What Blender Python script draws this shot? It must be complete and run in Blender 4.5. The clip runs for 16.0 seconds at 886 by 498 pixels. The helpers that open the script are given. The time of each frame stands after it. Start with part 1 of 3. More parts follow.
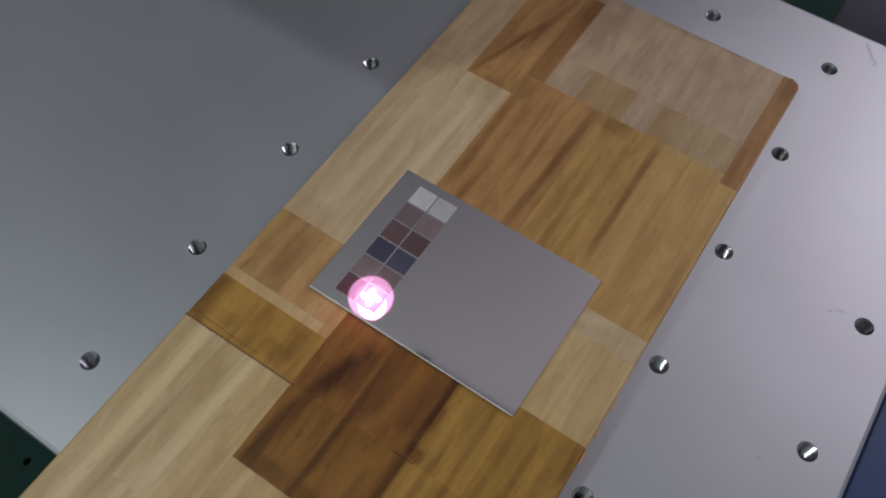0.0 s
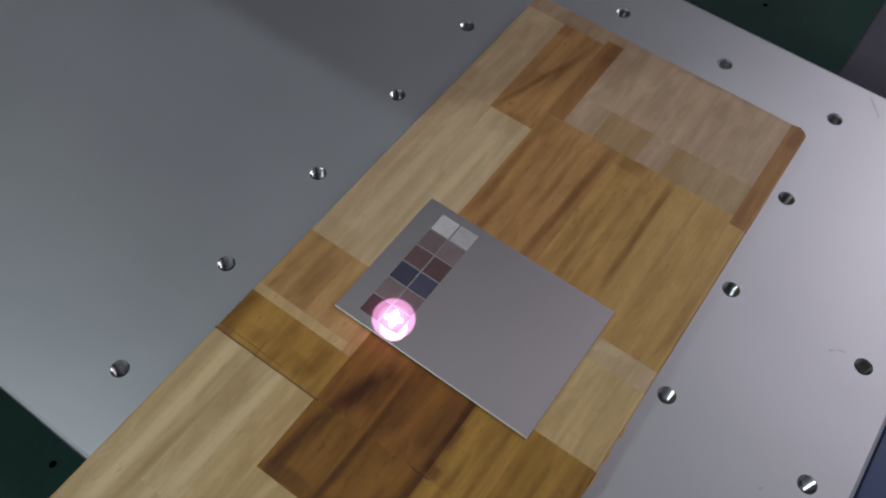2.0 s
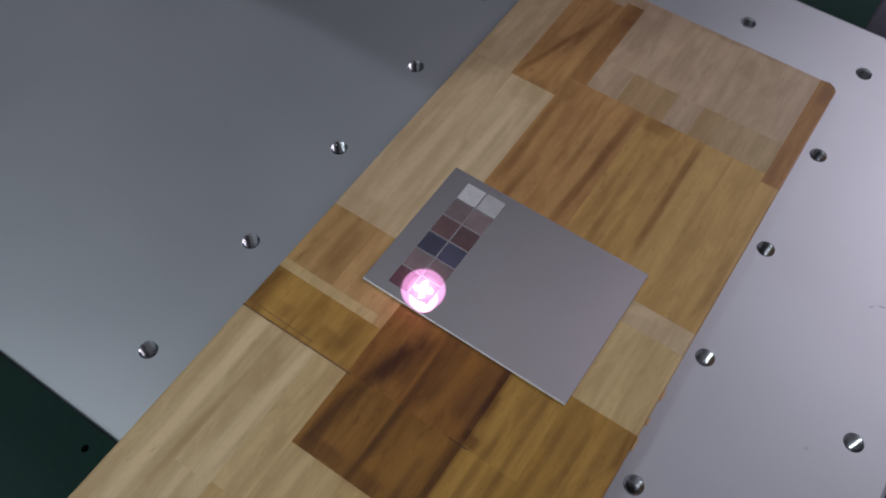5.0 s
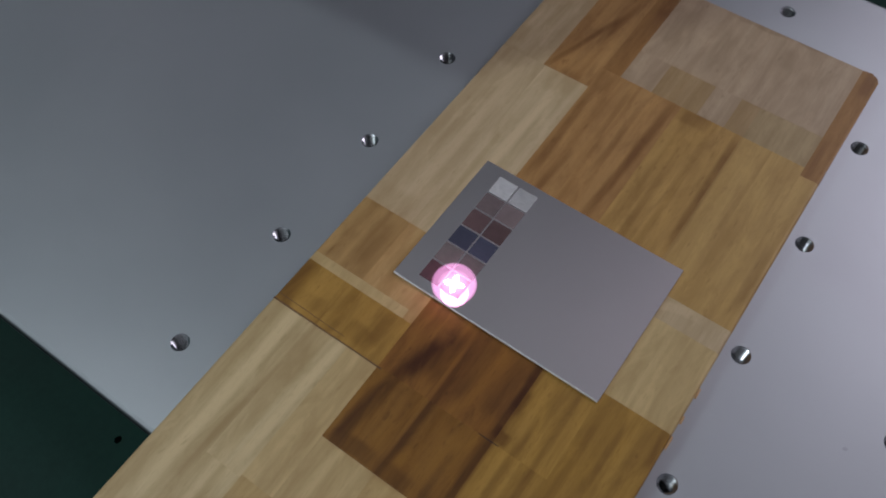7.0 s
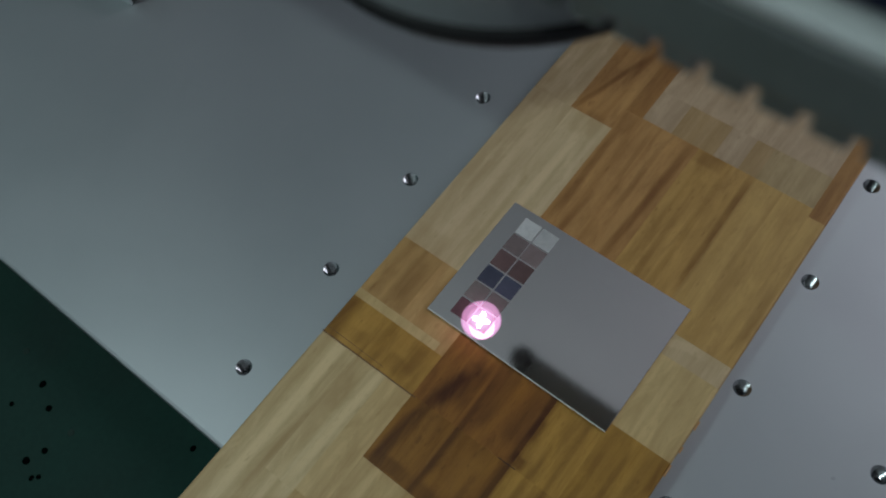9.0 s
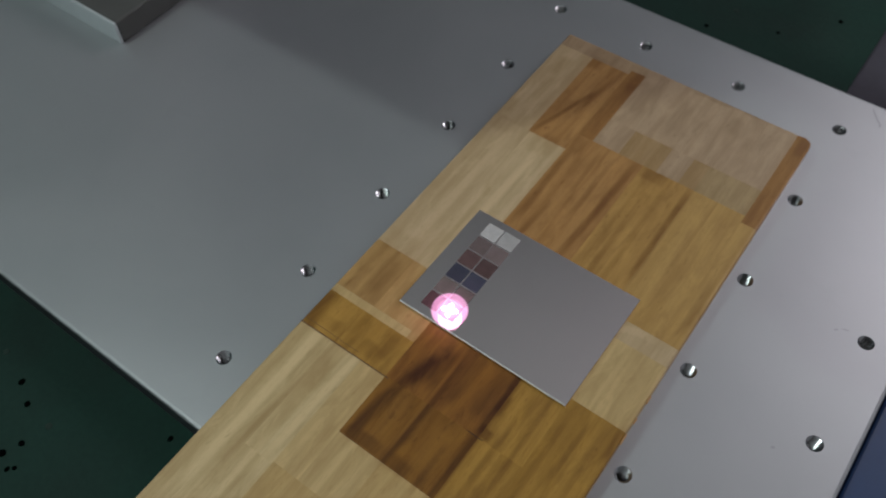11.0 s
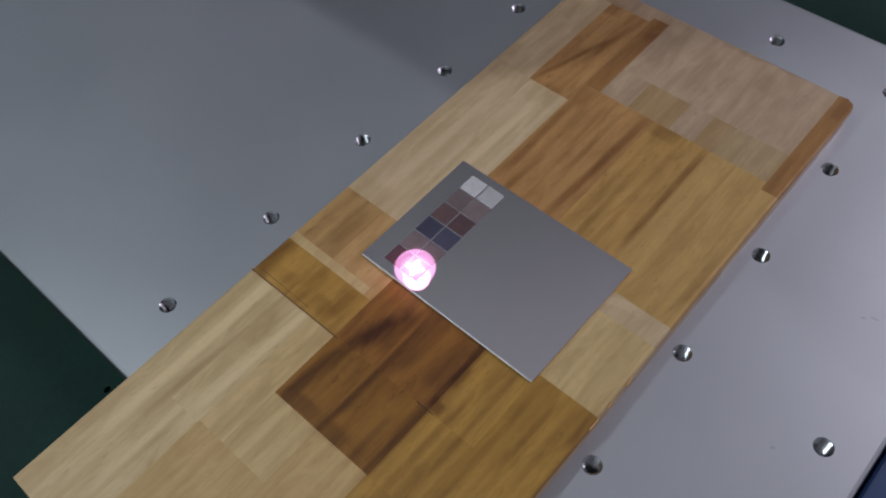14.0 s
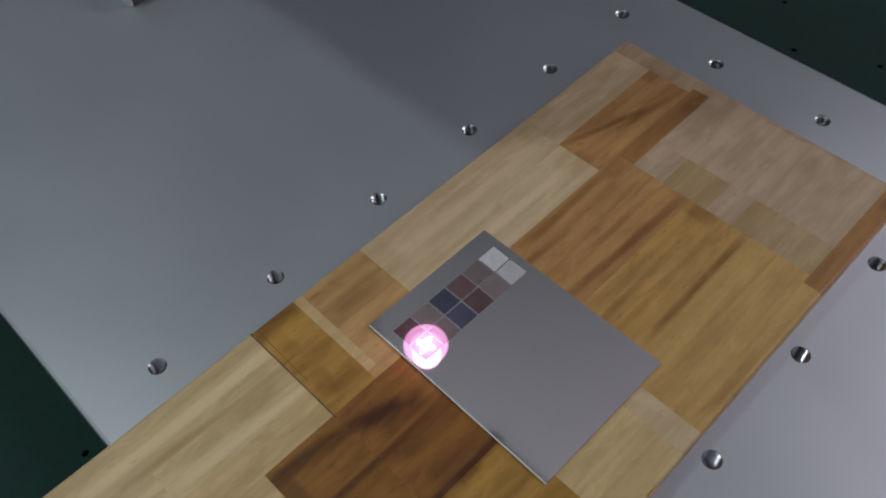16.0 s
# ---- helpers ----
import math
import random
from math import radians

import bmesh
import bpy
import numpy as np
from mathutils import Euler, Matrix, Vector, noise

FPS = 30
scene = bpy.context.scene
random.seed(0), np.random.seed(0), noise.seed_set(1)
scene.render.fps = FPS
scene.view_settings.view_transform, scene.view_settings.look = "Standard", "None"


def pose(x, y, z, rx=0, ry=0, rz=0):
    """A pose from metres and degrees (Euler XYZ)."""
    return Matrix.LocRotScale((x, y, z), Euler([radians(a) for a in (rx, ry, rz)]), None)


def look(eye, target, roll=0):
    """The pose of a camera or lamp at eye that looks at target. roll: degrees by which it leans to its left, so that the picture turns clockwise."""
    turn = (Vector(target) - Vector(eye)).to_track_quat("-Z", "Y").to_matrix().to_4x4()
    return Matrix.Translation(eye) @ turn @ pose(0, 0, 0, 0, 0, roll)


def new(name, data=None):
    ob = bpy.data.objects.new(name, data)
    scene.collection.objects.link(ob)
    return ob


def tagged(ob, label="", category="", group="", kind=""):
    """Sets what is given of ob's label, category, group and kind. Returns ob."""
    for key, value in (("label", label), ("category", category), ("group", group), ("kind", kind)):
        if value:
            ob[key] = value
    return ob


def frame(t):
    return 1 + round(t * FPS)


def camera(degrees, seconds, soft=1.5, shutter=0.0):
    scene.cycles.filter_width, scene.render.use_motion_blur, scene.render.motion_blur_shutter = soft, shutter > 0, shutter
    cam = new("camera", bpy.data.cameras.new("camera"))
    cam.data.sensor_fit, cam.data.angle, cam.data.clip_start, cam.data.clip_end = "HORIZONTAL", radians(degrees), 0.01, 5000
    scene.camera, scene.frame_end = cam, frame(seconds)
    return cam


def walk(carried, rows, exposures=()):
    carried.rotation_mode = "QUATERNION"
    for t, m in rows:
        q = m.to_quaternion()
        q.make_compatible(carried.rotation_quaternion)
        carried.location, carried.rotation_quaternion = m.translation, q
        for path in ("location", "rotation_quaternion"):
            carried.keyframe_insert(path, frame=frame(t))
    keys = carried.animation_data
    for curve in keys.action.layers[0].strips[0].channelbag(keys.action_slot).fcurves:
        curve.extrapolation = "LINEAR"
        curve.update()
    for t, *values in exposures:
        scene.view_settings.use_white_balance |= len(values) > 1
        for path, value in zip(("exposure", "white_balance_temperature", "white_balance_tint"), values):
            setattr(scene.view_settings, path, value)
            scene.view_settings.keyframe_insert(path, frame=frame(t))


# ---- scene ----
cam = camera(56.02, 16.0, soft=1.9)
# focused on the card; what hangs close to the lens goes soft
cam.data.dof.use_dof, cam.data.dof.focus_distance, cam.data.dof.aperture_fstop = True, 0.27, 18.0
PATH = [
    (0, (0.14451, -0.02252, 0.24777), (0.06566, 0.10281, -0.01314), 1.82),
    (0.5, (0.14562, -0.02055, 0.24891), (0.06341, 0.10523, -0.01075), 1.41),
    (1, (0.14106, -0.02825, 0.25584), (0.05906, 0.10339, -0.00096), 4.43),
    (1.5, (0.13877, -0.03568, 0.25487), (0.05690, 0.09922, -0.00028), 5.61),
    (2, (0.13985, -0.03366, 0.25739), (0.05820, 0.10039, 0.00172), 4.97),
    (2.5, (0.14002, -0.03140, 0.25722), (0.05880, 0.10267, 0.00143), 4.86),
    (3, (0.13789, -0.03055, 0.25678), (0.05545, 0.10099, 0.00006), 3.30),
    (3.5, (0.13832, -0.03219, 0.25444), (0.05426, 0.09833, -0.00227), 1.96),
    (4, (0.14007, -0.03719, 0.25181), (0.05923, 0.09172, -0.00674), 2.07),
    (4.2, (0.13992, -0.04081, 0.25046), (0.05824, 0.09018, -0.00678), 2.24),
    (6.5, (0.13470, -0.03756, 0.24773), (0.04589, 0.08653, -0.01057), -0.51),
    (7, (0.13609, -0.03842, 0.24726), (0.04543, 0.08292, -0.01169), -1.54),
    (7.5, (0.13805, -0.03910, 0.24956), (0.04002, 0.07277, -0.01097), -5.58),
    (8, (0.14447, -0.03207, 0.24853), (0.03697, 0.05535, -0.01756), -15.09),
    (8.2, (0.14554, -0.02501, 0.25421), (0.03897, 0.05693, -0.01398), -16.50),
    (8.5, (0.14112, -0.02059, 0.26560), (0.04318, 0.06353, -0.00520), -13.31),
    (8.9, (0.14674, -0.01423, 0.28196), (0.04081, 0.07119, 0.01459), -14.52),
    (9, (0.14271, -0.01865, 0.28942), (0.03976, 0.07423, 0.02338), -11.32),
    (9.1, (0.14406, -0.02236, 0.29707), (0.04098, 0.07534, 0.03282), -10.02),
    (9.2, (0.14991, -0.02141, 0.30249), (0.04413, 0.07563, 0.03906), -10.97),
    (11.3, (0.16651, -0.06639, 0.29007), (0.06273, 0.06880, 0.04318), -1.89),
    (11.5, (0.16301, -0.06631, 0.28943), (0.06270, 0.06924, 0.04131), -1.07),
    (12, (0.16076, -0.06306, 0.28352), (0.06386, 0.07256, 0.03409), -0.56),
    (12.5, (0.16202, -0.05410, 0.27811), (0.06214, 0.08307, 0.03071), -0.53),
    (13, (0.17342, -0.05129, 0.26902), (0.04970, 0.07436, 0.02632), -6.23),
    (13.5, (0.19460, -0.04295, 0.25354), (0.06446, 0.08003, 0.01283), -8.12),
    (14, (0.18722, -0.03535, 0.25210), (0.06285, 0.07889, 0.00415), -6.86),
    (14.5, (0.18410, -0.03037, 0.24858), (0.05771, 0.08227, 0.00091), -6.50),
    (15, (0.18307, -0.03272, 0.24802), (0.05095, 0.08838, 0.00744), -5.48),
    (15.5, (0.18022, -0.03307, 0.24098), (0.04774, 0.09005, 0.00164), -4.87),
    (16, (0.16905, -0.02094, 0.24281), (0.03600, 0.09900, 0.00216), -3.67),
]
# seconds, stops, white balance in kelvin and tint
EXPOSURES = [
    (0.0, 0.0, 6250, 17), (0.5, -0.04, 6350, 12), (1.0, -0.04, 6300, 14), (2.0, -0.04, 6250, 15), (3.0, 0.03, 6150, 19),
    (4.2, -0.02, 6100, 18), (6.5, -0.02, 5950, 20), (7.0, -0.13, 6000, 15), (7.5, -0.1, 5900, 16), (8.1, -0.28, 5900, 13),
    (8.5, -0.18, 5800, 15), (8.85, -0.36, 5850, 3), (9.2, -0.38, 5850, 0), (11.3, 0.04, 6450, 10), (12.5, 0.03, 6350, 13),
    (13.0, 0.06, 6300, 14), (13.5, 0.18, 6150, 17), (14.0, 0.16, 6000, 18), (14.5, 0.03, 6100, 15), (15.0, 0.02, 6100, 14),
    (16.0, 0.02, 6100, 14),
]
walk(cam, [(t, look(eye, target, roll)) for t, eye, target, roll in PATH], EXPOSURES)

# ---------------------------------------------------------------- light
world = bpy.data.worlds.new("room_air")
scene.world = world
world.use_nodes = True
world.node_tree.nodes["Background"].inputs[0].default_value = (0.55, 0.66, 0.8, 1)
world.node_tree.nodes["Background"].inputs[1].default_value = 0.12


def area_lamp(name, eye, target, size_x, size_y, watts, colour):
    data = bpy.data.lights.new(name, "AREA")
    data.shape, data.size, data.size_y = "RECTANGLE", size_x, size_y
    data.energy, data.color = watts, colour
    lamp = new(name, data)
    lamp.matrix_world = look(eye, target)
    return lamp


LAMP_AT, LAMP_POWER = (-0.62, -0.64, 1.62), 26
WINDOW_AT, WINDOW_POWER = (0.95, 2.14, 1.6), 20.5
# unseen lamp placed from the plate's shadow edge, its pendant form assumed
bulb = bpy.data.lights.new("pendant_bulb", "POINT")
bulb.energy, bulb.color, bulb.shadow_soft_size = LAMP_POWER, (0.87, 1.0, 0.97), 0.032
new("pendant_bulb", bulb).location = LAMP_AT
# added pink lamp: the spark's own light, and mostly its lens veil
SPARK_AT = (0.0637, 0.0640)
glow = bpy.data.lights.new("spark_veil_lamp", "POINT")
glow.energy, glow.color, glow.shadow_soft_size = 0.004, (1.0, 0.42, 0.68), 0.006
new("spark_veil_lamp", glow).location = (*SPARK_AT, 0.0155)
# unseen source, added to brighten the plate from the back right
area_lamp("assumed_window_light", WINDOW_AT, (0.5, 0.0, 0.2), 1.1, 1.0, WINDOW_POWER, (1.0, 0.925, 0.99))

# ---------------------------------------------------------------- materials


class Nodes:
    """A small builder for node materials."""

    def __init__(self, name):
        self.mat = bpy.data.materials.new(name)
        self.mat.use_nodes = True
        self.tree = self.mat.node_tree
        self.bsdf = self.tree.nodes["Principled BSDF"]
        self.coords = self.tree.nodes.new("ShaderNodeTexCoord")

    def put(self, kind, **values):
        node = self.tree.nodes.new(kind)
        for key, value in values.items():
            node.inputs[key.replace("_", " ")].default_value = value
        return node

    def link(self, a, b):
        self.tree.links.new(a, b)

    def mapped(self, scale=(1, 1, 1), scatter=False):
        node = self.put("ShaderNodeMapping", Scale=scale)
        self.link(self.coords.outputs["Object"], node.inputs["Vector"])
        if scatter:
            info = self.put("ShaderNodeObjectInfo")
            mul = self.put("ShaderNodeVectorMath")
            mul.operation = "MULTIPLY"
            mul.inputs[1].default_value = (37.0, 53.0, 71.0)
            mix = self.put("ShaderNodeCombineXYZ")
            for axis in "XYZ":
                self.link(info.outputs["Random"], mix.inputs[axis])
            self.link(mix.outputs[0], mul.inputs[0])
            self.link(mul.outputs[0], node.inputs["Location"])
        return node.outputs["Vector"]

    def noise(self, vector, scale, detail=4.0, rough=0.55, warp=0.0):
        node = self.put("ShaderNodeTexNoise", Scale=scale, Detail=detail, Roughness=rough, Distortion=warp)
        self.link(vector, node.inputs["Vector"])
        return node.outputs["Fac"]

    def ramp(self, fac, stops):
        node = self.put("ShaderNodeValToRGB")
        band = node.color_ramp
        while len(band.elements) < len(stops):
            band.elements.new(0.5)
        for element, (place, colour) in zip(band.elements, stops):
            element.position = place
            element.color = (*colour, 1) if len(colour) == 3 else colour
        self.link(fac, node.inputs["Fac"])
        return node.outputs["Color"]

    def mix(self, fac, a, b, way="MIX"):
        node = self.put("ShaderNodeMix")
        node.data_type, node.blend_type = "RGBA", way
        for socket, value in ((node.inputs[0], fac), (node.inputs[6], a), (node.inputs[7], b)):
            if isinstance(value, (int, float)):
                socket.default_value = value
            elif isinstance(value, tuple):
                socket.default_value = (*value, 1)
            else:
                self.link(value, socket)
        return node.outputs[2]

    def bump(self, height, strength, distance):
        node = self.put("ShaderNodeBump", Strength=strength, Distance=distance)
        self.link(height, node.inputs["Height"])
        self.link(node.outputs["Normal"], self.bsdf.inputs["Normal"])

    def set(self, **values):
        for key, value in values.items():
            socket = self.bsdf.inputs[key.replace("_", " ")]
            if isinstance(value, (int, float)):
                socket.default_value = value
            elif isinstance(value, tuple):
                socket.default_value = (*value, 1)
            else:
                self.link(value, socket)
        return self.mat


def plain(name, colour, rough=0.5, metal=0.0, spread=0.15, scale=60.0, gloss=0.5):
    """Paint, plastic or metal with soft blotches and a little unevenness of gloss."""
    n = Nodes(name)
    v = n.mapped()
    blot = n.noise(v, scale * 0.25, 3)
    fine = n.noise(v, scale * 8, 3)
    low = tuple(c * (1 - spread) for c in colour)
    high = tuple(min(1.0, c * (1 + spread)) for c in colour)
    col = n.ramp(blot, [(0.3, low), (0.7, high)])
    col = n.mix(0.25, col, n.ramp(fine, [(0.3, low), (0.7, high)]))
    n.bump(fine, 0.08, 0.0004)
    rg = n.ramp(blot, [(0.3, (rough * 0.85,) * 3), (0.7, (min(1, rough * 1.15),) * 3)])
    return n.set(Base_Color=col, Roughness=rg, Metallic=metal, Specular_IOR_Level=gloss)


# marks in the wood, in millimetres: x, y, half width, half length, turn in degrees, strength (below zero: paler than the ground)
MARKS_FAR = (
    (44.5, 181, 1.6, 24, -17, 0.75), (51, 200, 1.8, 20, -8, 0.5), (40, 215, 5, 5, 0, 0.55), (60, 166, 5, 7, 0, 0.35), (62, 216, 3.5, 8, 0, 0.5),
    (27, 205, 4, 8, 0, 0.55), (29, 188, 2.5, 12, -5, 0.4), (22, 170, 3, 6, 0, 0.4), (112, 214, 4, 6, 0, 0.4), (105, 226, 22, 1.6, 0, 0.6),
    (71, 208, 7, 12, 0, 0.3), (96, 169, 9, 4, 0, 0.5), (141, 221, 3, 8, 0, 0.5), (139, 180, 2, 14, 0, 0.4), (88, 205, 3, 16, 0, 0.2), (125, 205, 3, 20, 0, 0.2),
)
MARKS_MIDDLE = (
    (59.5, 137, 1.9, 26, 1, 0.75), (66, 118, 1.6, 20, -4, 0.5), (85.2, 140, 2.1, 36, -3, 0.85), (77.5, 147, 1.6, 20, 0, 0.5), (71, 150, 1.5, 22, 2, 0.4),
    (113, 143, 2.0, 34, 1, 0.85), (98, 130, 1.6, 30, 0, 0.35), (105, 158, 2.2, 14, 0, 0.3), (92, 120, 2.0, 18, -3, 0.35), (124, 130, 2.2, 26, 2, 0.3),
    (141, 122, 2.5, 16, 0, 0.45), (47, 125, 2.2, 34, -2, -0.7), (31, 118, 2.4, 40, 0, -0.5), (23, 158, 8, 5, 0, 0.35), (48, 157, 9, 7, 0, 0.4), (28, 79, 9, 6, 0, 0.35), (42, 105, 1.4, 26, 0, 0.35),
)
MARKS_LEFT = (
    (31.5, 62, 4.5, 10, 0, 0.5), (24, 56, 3, 7, 0, 0.35), (45, 62, 2, 12, 0, 0.3), (20.5, 37, 3, 11, 0, 0.75), (54, 38, 4, 7, 0, 0.5),
    (46, 40, 3, 6, 0, -0.5), (29, 40, 3, 6, 0, -0.4), (50, 32, 5, 4, 0, 0.55), (41, 36, 2.4, 8, 0, 0.4), (30, 33, 6, 3, 0, 0.35),
    (57.5, 54, 2, 7, 0, 0.35),
)
MARKS_NEAR = (
    (46, 4, 2.0, 32, -2, -0.8), (28, -2, 3.0, 44, 0, -0.8), (35, 0, 1.4, 34, -2, 0.5), (23, 12, 1.6, 22, 0, 0.4), (40, 14, 3.5, 9, 0, 0.4),
    (41, -30, 2.0, 20, 0, -0.5), (58, -8, 1.6, 16, 0, 0.4),
)
MARKS_DARK = (
    (70.5, 37, 3.2, 9, -8, 0.95), (75.5, 42, 4, 11, 0, 0.7), (85.5, 44, 4, 15, 0, 0.45), (96, 44, 3.5, 14, 0, 0.4), (90.5, 45, 1.5, 14, 0, -0.3),
    (102.5, 44, 2.6, 5, 0, 0.8), (103.5, 31, 3, 2.6, 0, 0.9), (101, 54, 2.2, 7, 0, 0.65), (63, 48, 2, 10, 0, -0.4),
)
MARKS_BROWN = (
    (66.5, 20, 3.2, 22, -7, 0.8), (80.5, 26, 2.4, 32, 0, 0.7), (101.8, 28, 1.9, 36, 0, 0.8), (70, 4, 8, 3.2, 0, 0.6), (85, 3, 7, 4, 0, 0.6),
    (92, 15, 6, 10, 0, -0.5), (74, 17, 2.0, 10, 0, -0.35), (79.3, 28, 0.9, 26, 0, -0.6), (95, 8, 1.6, 12, 0, 0.4), (64, 12, 2.2, 12, 0, 0.4),
)
MARKS_GOLD = (
    (116, 38, 1.5, 24, 0, 0.5), (124, 30, 1.5, 28, 0, 0.4), (131, 42, 1.6, 17, -3, 0.55), (138, 44, 2.0, 18, 0, 0.4), (109, 20, 1.6, 26, 0, 0.4),
    (142.5, 54, 1.8, 9, 0, 0.7), (107, 43, 2.2, 12, 0, -0.5), (119, 50, 2.0, 10, 0, -0.4), (127, 12, 2.0, 20, 0, -0.3), (113, 8, 3, 9, 0, 0.3), (128, 97, 8, 2, 0, -0.5),
)
MARKS = MARKS_FAR + MARKS_MIDDLE + MARKS_LEFT + MARKS_NEAR + MARKS_DARK + MARKS_BROWN + MARKS_GOLD
# light grain, dark grain and heart streak of each kind of stave
TONES = {
    "CREAM": ((0.665, 0.508, 0.272), (0.522, 0.372, 0.178), (0.365, 0.236, 0.093)),
    "PALE": ((0.615, 0.456, 0.270), (0.496, 0.351, 0.192), (0.389, 0.261, 0.118)),
    "IVORY": ((0.647, 0.482, 0.285), (0.527, 0.382, 0.210), (0.409, 0.272, 0.126)),
    "GREYED": ((0.514, 0.367, 0.235), (0.424, 0.291, 0.178), (0.265, 0.173, 0.092)),
    "UMBER": ((0.483, 0.342, 0.209), (0.392, 0.265, 0.153), (0.255, 0.158, 0.087)),
    "STRAW": ((0.638, 0.457, 0.217), (0.507, 0.347, 0.152), (0.389, 0.248, 0.096)),
    "SAND": ((0.579, 0.397, 0.171), (0.473, 0.308, 0.119), (0.343, 0.204, 0.074)),
    "WHEAT": ((0.593, 0.369, 0.155), (0.470, 0.275, 0.101), (0.310, 0.160, 0.053)),
    "TAN": ((0.484, 0.292, 0.110), (0.379, 0.215, 0.074), (0.223, 0.110, 0.034)),
    "GOLD": ((0.462, 0.257, 0.056), (0.334, 0.175, 0.033), (0.162, 0.069, 0.012)),
    "BRASS": ((0.545, 0.317, 0.099), (0.418, 0.232, 0.064), (0.202, 0.088, 0.021)),
    "AMBER": ((0.508, 0.277, 0.099), (0.394, 0.198, 0.065), (0.190, 0.077, 0.021)),
    "BROWN": ((0.367, 0.184, 0.059), (0.286, 0.133, 0.041), (0.160, 0.061, 0.018)),
    "DARK": ((0.313, 0.146, 0.027), (0.213, 0.090, 0.014), (0.067, 0.022, 0.006)),
    "MAHOGANY": ((0.307, 0.135, 0.027), (0.213, 0.085, 0.017), (0.062, 0.018, 0.005)),
    "HONEY": ((0.584, 0.361, 0.125), (0.469, 0.277, 0.085), (0.279, 0.142, 0.040)),
    "MOSS": ((0.451, 0.296, 0.148), (0.366, 0.230, 0.102), (0.244, 0.138, 0.051)),
    "DUN": ((0.483, 0.342, 0.178), (0.398, 0.270, 0.133), (0.265, 0.168, 0.071)),
    "RUST": ((0.420, 0.215, 0.066), (0.321, 0.152, 0.044), (0.149, 0.055, 0.015)),
    "EDGE": ((0.594, 0.420, 0.264), (0.454, 0.300, 0.176), (0.281, 0.170, 0.088)),
}


def wood(tone, span, seed, rough=0.40):
    """Rubberwood for one stave: grain along y, pores, cloudy figure, and the marks that reach into its span (x0, x1, y0, y1 in mm)."""
    light, dark, streak = TONES[tone]
    rng = random.Random(seed)
    n = Nodes("wood_" + tone.lower())
    geo = n.put("ShaderNodeNewGeometry")
    mm = n.put("ShaderNodeVectorMath")
    mm.operation = "SCALE"
    mm.inputs["Scale"].default_value = 1000.0
    n.link(geo.outputs["Position"], mm.inputs[0])
    shift = tuple(rng.uniform(-500, 500) for _ in range(3))

    def stretched(along):
        node = n.put("ShaderNodeMapping", Location=shift, Scale=(1, along, 1))
        n.link(mm.outputs[0], node.inputs["Vector"])
        return node.outputs["Vector"]

    long, middle, short = stretched(0.035), stretched(0.12), stretched(0.3)
    bands = n.noise(long, 0.24, 4, 0.55, 0.5)
    lines = n.noise(long, 0.75, 4, 0.6, 0.3)
    figure = n.noise(short, 0.17, 5, 0.6, 0.6)
    pores = n.noise(middle, 2.6, 2, 0.5)
    blotch = n.noise(short, 0.07, 3, 0.5, 0.3)
    half = tuple((a + b) / 2 for a, b in zip(light, dark))
    deep = tuple(0.45 * a + 0.55 * b for a, b in zip(dark, streak))
    pale = tuple(min(0.8, 1.16 * c) for c in light)
    col = n.ramp(bands, [(0.34, dark), (0.5, half), (0.64, light)])
    col = n.mix(n.ramp(lines, [(0.46, (0, 0, 0)), (0.72, (0.18,) * 3)]), col, deep)
    col = n.mix(n.ramp(figure, [(0.50, (0, 0, 0)), (0.68, (0.52,) * 3)]), col, deep)
    col = n.mix(n.ramp(figure, [(0.30, (0.5,) * 3), (0.47, (0, 0, 0))]), col, pale)
    col = n.mix(n.ramp(blotch, [(0.46, (0, 0, 0)), (0.70, (0.30,) * 3)]), col, dark)
    # the marks waver with the grain and break up along it
    sway = n.put("ShaderNodeTexNoise", Scale=0.06, Detail=3.0)
    n.link(short, sway.inputs["Vector"])
    off = n.put("ShaderNodeVectorMath")
    off.operation = "MULTIPLY_ADD"
    n.link(sway.outputs["Color"], off.inputs[0])
    off.inputs[1].default_value, off.inputs[2].default_value = (2.6, 8, 0), (-1.3, -4, 0)
    bent = n.put("ShaderNodeVectorMath")
    n.link(mm.outputs[0], bent.inputs[0])
    n.link(off.outputs[0], bent.inputs[1])
    fray = n.ramp(figure, [(0.30, (0.62,) * 3), (0.62, (1, 1, 1))])
    x0, x1, y0, y1 = span
    for x, y, wide, tall, turn, depth in MARKS:
        lean = abs(math.sin(radians(turn))) * tall
        if x + wide + lean + 2 < x0 or x - wide - lean - 2 > x1 or y + tall + 3 < y0 or y - tall - 3 > y1:
            continue
        place = n.put("ShaderNodeMapping", Location=(x, y, 9.5), Rotation=(0, 0, radians(turn)), Scale=(wide * 1.15, tall * 1.1, 40))
        place.vector_type = "TEXTURE"
        n.link(bent.outputs[0], place.inputs["Vector"])
        # soft flanks across the grain, long frayed ends along it
        axes = n.put("ShaderNodeSeparateXYZ")
        away = n.put("ShaderNodeVectorMath")
        away.operation = "ABSOLUTE"
        n.link(place.outputs[0], away.inputs[0])
        n.link(away.outputs[0], axes.inputs[0])
        falls = []
        for axis, inner, outer, top in (("X", 0.2, 1.05, abs(depth)), ("Y", 0.45, 1.05, 1.0)):
            fall = n.put("ShaderNodeMapRange")
            fall.interpolation_type = "SMOOTHSTEP"
            for socket, value in (("From Min", inner), ("From Max", outer), ("To Min", top), ("To Max", 0.0)):
                fall.inputs[socket].default_value = value
            n.link(axes.outputs[axis], fall.inputs["Value"])
            falls.append(fall.outputs["Result"])
        strip = n.mix(1.0, falls[0], falls[1], "MULTIPLY")
